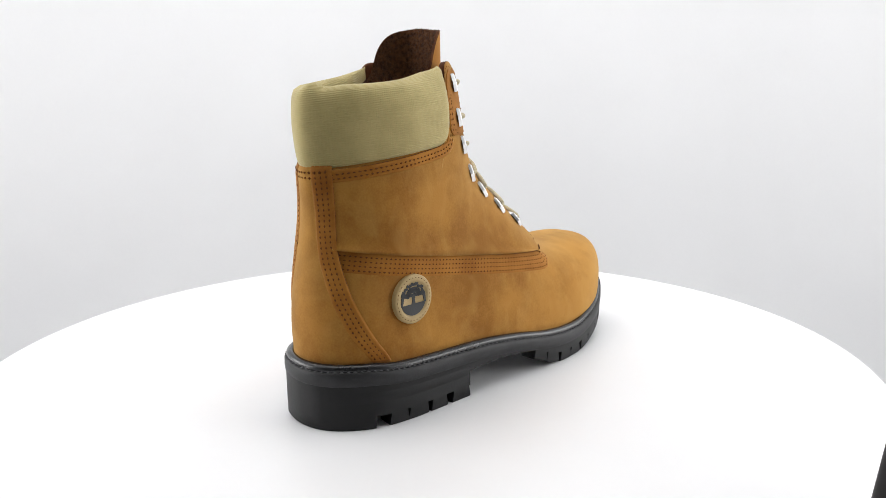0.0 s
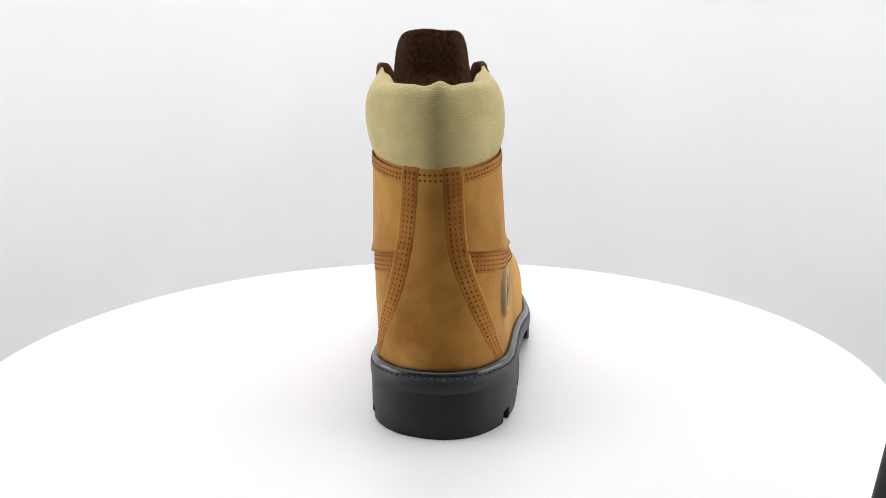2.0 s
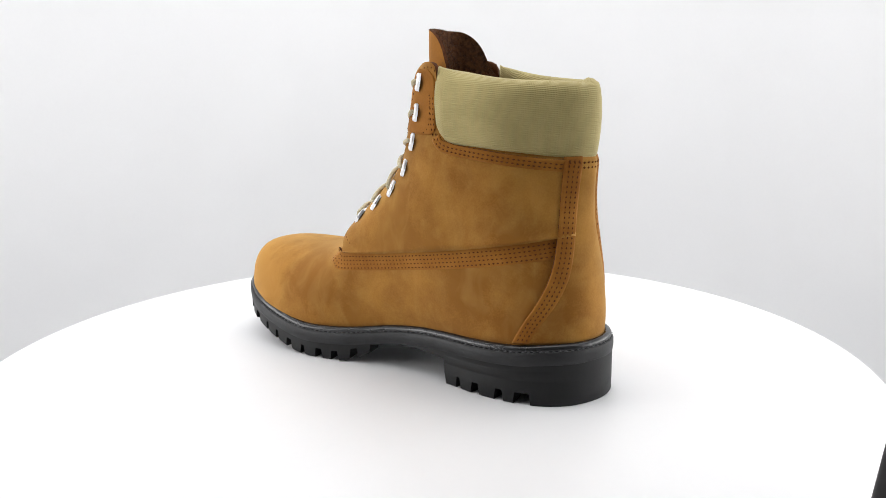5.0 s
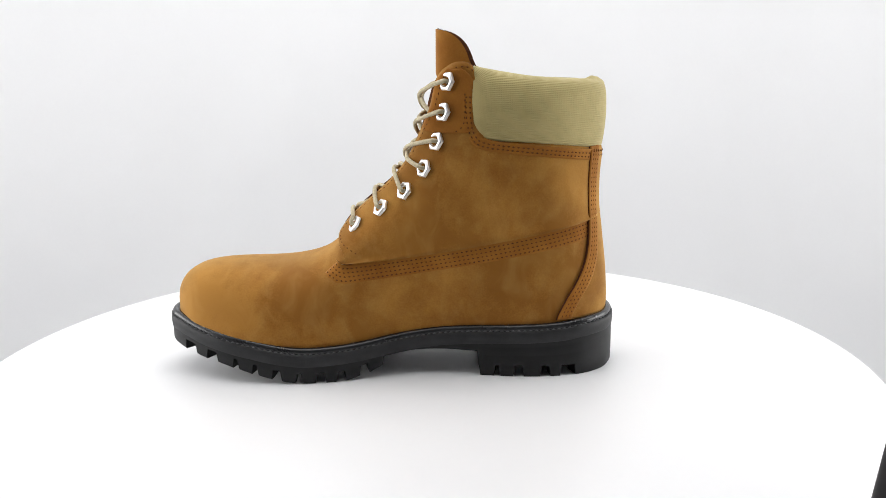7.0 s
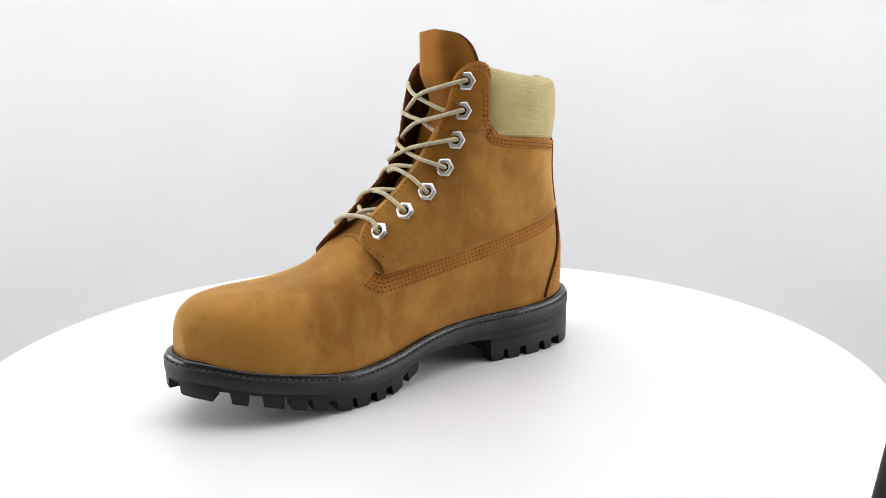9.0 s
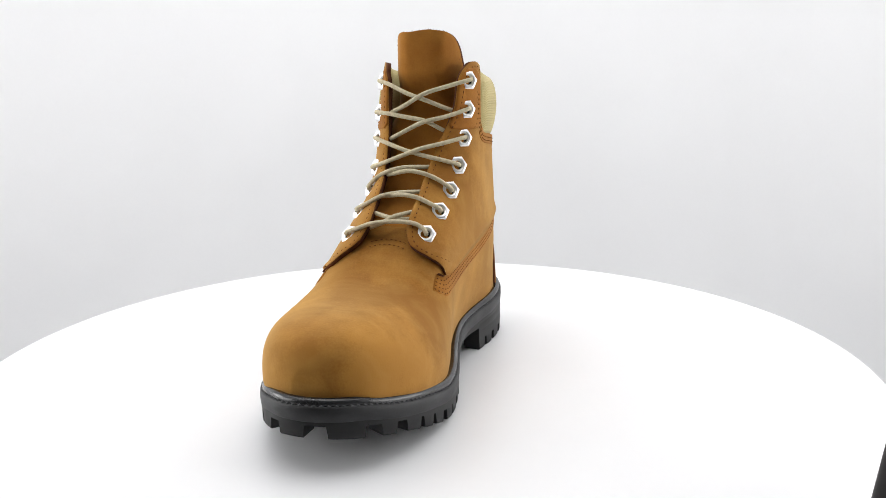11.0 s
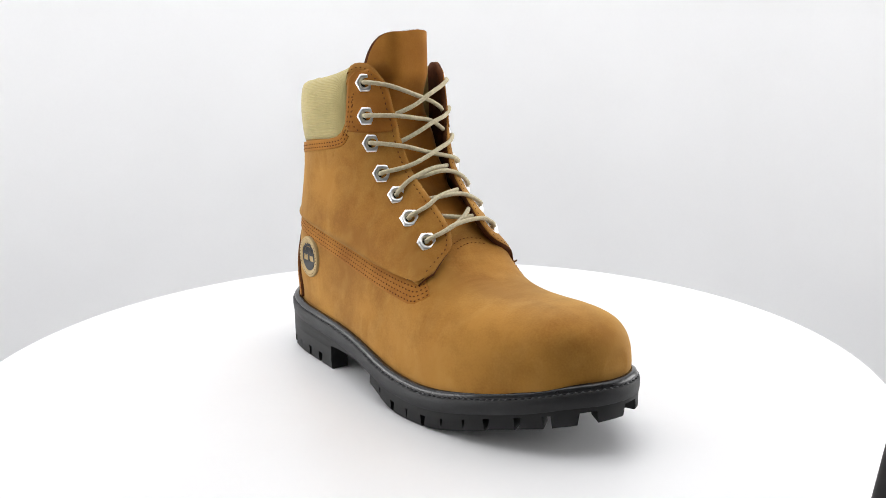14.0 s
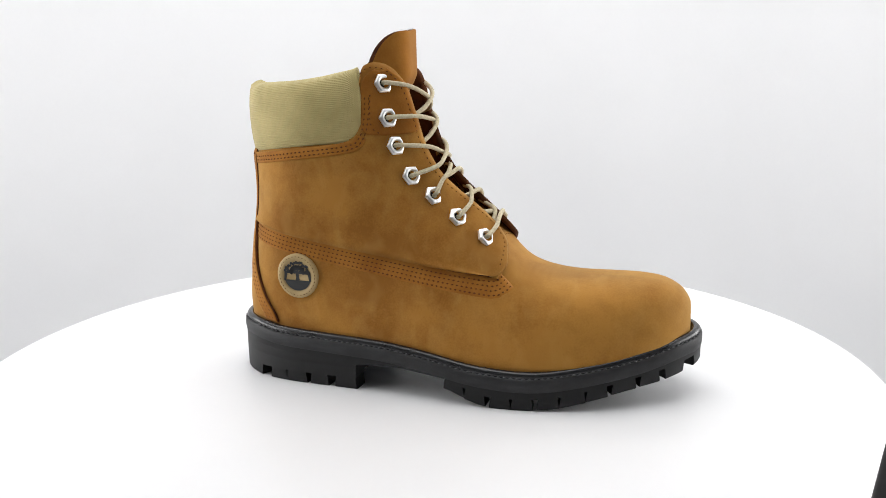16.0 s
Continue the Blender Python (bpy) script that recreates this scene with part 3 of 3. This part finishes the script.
    for z in (150, 162, 175, 186, 190):
        rows.append([])
        for k in range(72):
            p, n = on_round(5 * k, z)
            d = Vector((p.x + 60, p.y + 11, 0))
            fore = max(d.normalized().x, 0)
            rows[-1].append(Vector((p.x, p.y, z)) - d.normalized() * (9.5 + 30 * fore**3))
    vs = grid_faces(bm, rows, wrap=True)
    bm.faces.new(vs[0])
    part("lining", bm, SUEDE, boot, "dark brown inner lining")

    bm = bmesh.new()
    for z in (93.2, 95.8):
        stitches(bm, [(p + Vector((0.5, 0, 0.8)), Vector((0.5, 0, 0.86))) for p in (in_throat(-22 + 25 * i / 20, z + 2.0 * math.sin(math.pi * i / 20)) for i in range(21))], 2.2, 0.9, 3.2)
    tagged(part("stitching", bm, THREAD, boot, "double row of brown stitching across the throat"), kind="stuff")

    # eyelets: hexagonal nickel nuts with a round bore
    holes = {1: [(-15.9, 194.8), (-12.6, 176.0), (-7.3, 157.4), (1.0, 139.9), (14.1, 124.8), (30.1, 113.3), (47.5, 101.4)],
             -1: [(-18.7, 194.3), (-15.2, 173.3), (-10.3, 156.0), (-0.8, 136.9), (13.2, 124.0), (29.5, 111.1), (47.3, 98.9)]}
    bores = {1: [], -1: []}
    mesh = None
    for side in (1, -1):
        for x, z in holes[side]:
            p, n = on_side(side, x, z)
            n = (n + Vector((0.42, 0, 0.1))).normalized()
            p = p + n * (1.5 + (0.5 if z > 163 else 0.0) + edge_lift(p, fores[side]))
            bores[side].append((p, n))
            t = Vector((0, 0, 1)).cross(n).normalized()
            m = Matrix((t, n.cross(t), n)).transposed().to_4x4()
            m.translation = p * MM
            if mesh is None:
                bm = bmesh.new()
                rings = []
                for hexa, rad, h in ((1, 6.6, -1.2), (1, 6.6, 0.4), (1, 6.3, 0.8), (0.75, 5.8, 1.1), (0.1, 5.0, 1.3), (0, 4.3, 1.3), (0, 3.6, 1.0), (0, 3.1, 0.4), (0, 2.9, -0.6)):
                    ringp = []
                    for k in range(36):
                        a = 2 * math.pi * k / 36
                        edge_r = rad * math.cos(math.pi / 6) / math.cos((a % (math.pi / 3)) - math.pi / 6)
                        rr = rad * 0.94 * (1 - hexa) + edge_r * hexa
                        ringp.append(Vector((rr * math.cos(a), rr * math.sin(a), h)))
                    rings.append(ringp)
                grid_faces(bm, rings, wrap=True)
                eye_ob = sharp(part("eyelet", bm, SILVER, boot, "polished hexagonal nickel eyelet"), 30)
                mesh = eye_ob.data
                # near-black disc across the bore: the hole's shade put into its colour
                bm = bmesh.new()
                bmesh.ops.create_circle(bm, cap_ends=True, segments=24, radius=0.0030)
                bore = part("bore", bm, HOLESHADE, eye_ob, "dark disc painted as the shade in the lace hole", smooth=False)
                bore_mesh = bore.data
            else:
                eye_ob = new("eyelet", mesh)
                eye_ob.parent = boot
                tagged(eye_ob, "polished hexagonal nickel eyelet")
                bore = new("bore", bore_mesh)
                bore.parent = eye_ob
                tagged(bore, "dark disc painted as the shade in the lace hole")
            bore.matrix_basis = pose(0, 0, -0.0003)
            eye_ob.matrix_basis = m

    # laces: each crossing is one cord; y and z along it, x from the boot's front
    L, R = bores[1], bores[-1]

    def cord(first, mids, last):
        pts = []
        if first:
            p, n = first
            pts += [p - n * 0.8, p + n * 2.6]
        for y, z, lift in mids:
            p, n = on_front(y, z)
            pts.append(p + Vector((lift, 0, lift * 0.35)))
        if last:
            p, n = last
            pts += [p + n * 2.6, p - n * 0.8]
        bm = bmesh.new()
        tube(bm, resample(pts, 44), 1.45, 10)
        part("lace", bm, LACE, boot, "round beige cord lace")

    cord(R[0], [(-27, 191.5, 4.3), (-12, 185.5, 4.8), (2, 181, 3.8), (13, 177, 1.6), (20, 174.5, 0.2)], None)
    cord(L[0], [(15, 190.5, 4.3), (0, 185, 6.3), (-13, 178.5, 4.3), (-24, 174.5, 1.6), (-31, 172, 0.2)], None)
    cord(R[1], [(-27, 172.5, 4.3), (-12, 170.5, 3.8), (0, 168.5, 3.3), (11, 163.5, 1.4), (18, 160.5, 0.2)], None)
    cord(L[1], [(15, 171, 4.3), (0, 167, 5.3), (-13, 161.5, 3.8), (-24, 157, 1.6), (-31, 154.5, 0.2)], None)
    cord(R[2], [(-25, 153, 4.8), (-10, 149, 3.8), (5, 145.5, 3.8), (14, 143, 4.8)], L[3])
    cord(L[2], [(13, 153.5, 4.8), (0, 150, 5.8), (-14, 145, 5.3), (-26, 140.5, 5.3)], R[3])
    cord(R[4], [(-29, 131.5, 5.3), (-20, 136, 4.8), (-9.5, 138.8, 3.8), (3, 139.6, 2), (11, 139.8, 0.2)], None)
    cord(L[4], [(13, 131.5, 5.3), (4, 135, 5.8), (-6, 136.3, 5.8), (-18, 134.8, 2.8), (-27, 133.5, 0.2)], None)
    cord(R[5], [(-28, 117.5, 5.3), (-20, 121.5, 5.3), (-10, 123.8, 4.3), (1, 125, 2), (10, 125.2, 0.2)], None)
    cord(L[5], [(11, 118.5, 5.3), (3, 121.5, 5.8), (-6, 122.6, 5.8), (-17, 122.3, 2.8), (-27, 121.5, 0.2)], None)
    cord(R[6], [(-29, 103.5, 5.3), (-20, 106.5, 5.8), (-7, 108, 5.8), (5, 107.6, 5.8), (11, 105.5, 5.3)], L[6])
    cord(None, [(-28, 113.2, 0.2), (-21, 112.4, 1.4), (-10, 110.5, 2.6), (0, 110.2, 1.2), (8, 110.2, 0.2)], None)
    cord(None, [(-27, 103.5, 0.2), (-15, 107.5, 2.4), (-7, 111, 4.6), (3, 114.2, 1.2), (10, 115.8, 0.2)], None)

    # round patch on the outer side
    p, n = on_side(-1, -74.8, 71.6)
    t = Vector((0, 0, 1)).cross(n).normalized()
    m = Matrix((t, n.cross(t), n)).transposed().to_4x4()
    m.translation = (p + n * 0.1) * MM
    m = m @ Matrix.Scale(0.95, 4)
    bm = bmesh.new()
    rings = [[Vector((r * math.cos(a), r * math.sin(a), z)) for a in (2 * math.pi * k / 64 for k in range(64))] for r, z in ((15.6, -1.5), (15.6, 1.3), (15.0, 1.9), (12.3, 2.0), (11.4, 1.7), (10.9, 1.2), (0.01, 1.2))]
    grid_faces(bm, rings, wrap=True)
    badge = part("patch", bm, TAN, boot, "round tan leather patch with raised rim")
    badge.matrix_basis = m
    bm = bmesh.new()
    stitches(bm, [(Vector((13.6 * math.cos(a), 13.6 * math.sin(a), 1.95)), Vector((0, 0, 1))) for a in (2 * math.pi * k / 90 for k in range(91))], 1.9, 0.6, 2.6)
    tagged(part("stitching", bm, CUTEDGE, badge, "ring of thread round the rim"), kind="stuff")
    # emblem: dark disc segment, trunk and a crown of small lobes
    bm = bmesh.new()

    def blob(cx, cy, r, r2=None, k=14):
        r2 = r2 or r
        vs_ = [bm.verts.new(Vector((cx + r * math.cos(2 * math.pi * i / k), cy + r2 * math.sin(2 * math.pi * i / k), 1.55)) * MM) for i in range(k)]
        vb_ = [bm.verts.new(Vector((cx + r * math.cos(2 * math.pi * i / k), cy + r2 * math.sin(2 * math.pi * i / k), 1.0)) * MM) for i in range(k)]
        bm.faces.new(vs_)
        for i in range(k):
            bm.faces.new((vs_[i], vs_[(i + 1) % k], vb_[(i + 1) % k], vb_[i]))

    def slab(points):
        vs_ = [bm.verts.new(Vector((x, y, 1.6)) * MM) for x, y in points]
        vb_ = [bm.verts.new(Vector((x, y, 1.0)) * MM) for x, y in points]
        bm.faces.new(vs_)
        k = len(points)
        for i in range(k):
            bm.faces.new((vs_[i], vs_[(i + 1) % k], vb_[(i + 1) % k], vb_[i]))

    slab([(10.4 * math.cos(a), 10.4 * math.sin(a)) for a in (radians(197 + 146 * i / 24) for i in range(25))])
    slab([(-1.7, -3.6), (1.7, -3.6), (1.05, -1.0), (1.3, 2.0), (-1.3, 2.0), (-1.05, -1.0)])
    slab([(-10.5, -3.5), (-9.2, -3.5), (-8.0, 1.0), (-9.9, 3.0)])
    slab([(10.5, -3.5), (9.2, -3.5), (8.0, 1.0), (9.9, 3.0)])
    rng = random.Random(4)
    for i in range(46):
        a, rad = math.pi * (i % 23 + rng.uniform(0.1, 0.9)) / 23, 8.0 if i < 23 else 5.0
        rad += rng.uniform(-1.0, 0.6)
        blob(rad * 1.12 * math.cos(a), 1.7 + rad * 0.98 * math.sin(a), rng.uniform(0.8, 1.25), rng.uniform(0.8, 1.2), 9)
    for x in (-6.6, -4.4, -2.2, 0, 2.2, 4.4, 6.6):
        blob(x, 2.5 + rng.uniform(-0.3, 0.3), 1.5, 1.3, 9)
    for x, y in ((-3.6, 4.6), (0, 5.0), (3.6, 4.6)):
        blob(x, y, 2.0, 1.5, 11)
    part("emblem", bm, INK, badge, "black tree-shaped emblem", smooth=False)

    build_sole(boot)
    return boot


def loft_loops(loops):
    bm = bmesh.new()
    vs = grid_faces(bm, loops, wrap=True)
    bm.faces.new(vs[0])
    bm.faces.new(vs[-1][::-1])
    return bm


def build_sole(boot):
    def at(loop, fn):
        return [Vector((p.x, p.y, fn(p.x))) for p in loop]

    # glossy rand between upper and welt
    bm = bmesh.new()
    tube(bm, at(inset(4.0), lambda x: zt(x) + 0.9), 2.9, 12, closed=True)
    part("rand", bm, RAND, boot, "glossy black rubber bead round the upper")
    # welt, stitched near its edge; a black bead paints the shade of its groove
    loops = [at(inset(8), lambda x: zt(x) - 0.3), at(inset(3.4), lambda x: zt(x)), at(inset(0.7), lambda x: zt(x) - 0.2), at(inset(0.0), lambda x: zt(x) - 1.2),
             at(inset(-0.1), lambda x: zt(x) - 5.0), at(inset(0.2), lambda x: zt(x) - 8.2), at(inset(0.8), lambda x: zt(x) - 9.0)]
    bm = loft_loops(loops)
    welt = part("welt", bm, WELT, boot, "dark grey rubber welt")
    bm = bmesh.new()
    tube(bm, at(inset(2.7), lambda x: zt(x) - 0.2), 0.8, 6, closed=True)
    part("groove_shade", bm, RUBBER, welt, "black bead drawn as the shaded groove under the stitching")
    bm = bmesh.new()
    ring = at(inset(1.2), lambda x: zt(x) - 0.1)
    ring.append(ring[0])
    stitches(bm, [(p, Vector((0, 0, 1))) for p in ring], 3.1, 2.3, 3.8, 0.8)
    tagged(part("stitching", bm, WELTTHREAD, welt, "grey moulded stitching on the welt"), kind="stuff")

    # body under the welt: sections along the length
    def floor_of(x):
        if x <= -33:
            return 7.5
        if x <= 30:
            return 17.0 + 1.5 * math.sin(math.pi * (x + 33) / 63) - 1.2 * max(0, (x - 10) / 20)
        return zb(x) + 7.0

    inner, cut = inset(0.5), inset(1.0)
    xs = [-128.7, -128.3, -127.8] + [-127.2 + 6 * (1 - math.cos(math.pi / 2 * k / 8)) * 4 for k in range(9)] + [-100 + 4 * k for k in range(17)] + [-33.01, -32.99, -28]
    xs += [-24 + 4 * k for k in range(46)] + [181.75 - 22 * (1 - math.sin(math.pi / 2 * k / 9)) for k in range(1, 10)]
    xs = sorted(set(round(x, 3) for x in xs))
    rows = []
    for x in xs:
        l, r = edges_at(inner, x)
        z0, z1 = floor_of(x), zt(x) - 6.5
        # shallow grooves run round the heel block
        lc, rc = edges_at(cut, x) if -127.5 < x < -33 else (l, r)
        fade = 0.3 * min(max((x + 126) / 25, 0), 1)
        lc, rc = l + (lc - l) * fade, r + (rc - r) * fade
        sides = [(z1, 0)] + [(z0 + (z1 - z0) * f + d, g) for f in (0.72, 0.4) for d, g in ((0.5, 0), (0, 1), (-0.5, 0))] + [(z0, 0)]
        rows.append([Vector((x, lc if g else l, z)) for z, g in sides] + [Vector((x, rc if g else r, z)) for z, g in sides[::-1]])
    bm = bmesh.new()
    vs = grid_faces(bm, rows, wrap=True)
    bm.faces.new(vs[0])
    bm.faces.new(vs[-1][::-1])
    sole = sharp(part("outsole", bm, RUBBER, boot, "thick black rubber outsole with heel block"), 40)

    # tread lugs along the edge
    n = len(LOOP)
    deep = inset(13)
    rim = inset(0.6)
    toe = min(range(n), key=lambda i: -LOOP[i].x)
    heel = min(range(n), key=lambda i: LOOP[i].x)
    step = (LOOP[1] - LOOP[0]).length

    def lug(i0, i1, low, high):
        """A block of tread from one place on the outline to another."""
        count = max(3, int(abs(i1 - i0) * step / 3.5))
        bm = bmesh.new()
        rows = []
        for k in range(count + 1):
            f = i0 + (i1 - i0) * k / count
            i, u = int(math.floor(f)), f - math.floor(f)
            a = rim[i % n].lerp(rim[(i + 1) % n], u)
            b = deep[i % n].lerp(deep[(i + 1) % n], u)
            lo, hi = low(a.x), high(a.x)
            g = f + (1.1 / step if k == 0 else -1.1 / step if k == count else 0)
            i, u = int(math.floor(g)), g - math.floor(g)
            a2 = rim[i % n].lerp(rim[(i + 1) % n], u)
            b2 = deep[i % n].lerp(deep[(i + 1) % n], u)
            c = a2.lerp(b2, 0.05)
            rows.append([Vector((a.x, a.y, hi)), Vector((a2.x, a2.y, lo + 1.0)), Vector((c.x, c.y, lo)), Vector((b2.x, b2.y, lo)), Vector((b.x, b.y, hi))])
        vs = grid_faces(bm, rows, wrap=True)
        bm.faces.new(vs[0])
        bm.faces.new(vs[-1][::-1])
        sharp(part("lug", bm, RUBBER, sole), 40)

    def index_at(x, left):
        side = [i for i in range(n) if (LOOP[i].y > -13.5) == left]
        return min(side, key=lambda i: abs(LOOP[i].x - x))

    high = lambda x: floor_of(x) + 0.8
    heel_high = lambda x: 8.2
    zero = lambda x: 0.0
    # heel: solid rear, then four lugs a side
    la, ra = index_at(-97.2, True), index_at(-105, False)
    lug(ra - n if ra > n / 2 else ra, la, zero, heel_high)
    for left, marks in ((True, [(-89.3, -79.7), (-76, -63), (-58.5, -47.5), (-43.5, -33.2)]), (False, [(-96.8, -86.5), (-82.8, -70.3), (-65.8, -54.3), (-48.5, -33.8)])):
        for a, b in marks:
            lug(index_at(a, left), index_at(b, left), zero, heel_high)
    # forefoot: lugs on each side and wider ones round the toe
    for left, marks in ((True, [(29, 40.8), (44.8, 56.3), (60.8, 70.3), (74, 84.3), (87.8, 99), (102.5, 113.5), (116.5, 127.5), (130.3, 142.3), (148.8, 158.8)]),
                        (False, [(29, 39), (43, 53.3), (57, 68.3), (72, 83), (86.8, 97.5), (100.3, 113.5), (116, 127.8), (130.3, 142.5), (146.5, 156.5)])):
        for a, b in marks:
            lug(index_at(a, left), index_at(b, left), zb, high)
    marks = [index_at(165.8, True), index_at(180.2, True), index_at(181.6, True) + 3, index_at(177.4, False), index_at(172.5, False), index_at(160.5, False)]
    for a, b in zip(marks[::2], marks[1::2]):
        lug(a, b, zb, high)


TABLE = build_set()
BOOT = build_boot()


def motions():
    rows = [(0.5 * k, 49.4 + 18.4246 * 0.5 * k) for k in range(33)]
    walk(BOOT, [(t, pose(0, 0, 0, 0, 0, a)) for t, a in rows])
    walk(TABLE, [(t, pose(-0.0048, 0.0067, 0, 0, 0, a)) for t, a in rows])


motions()
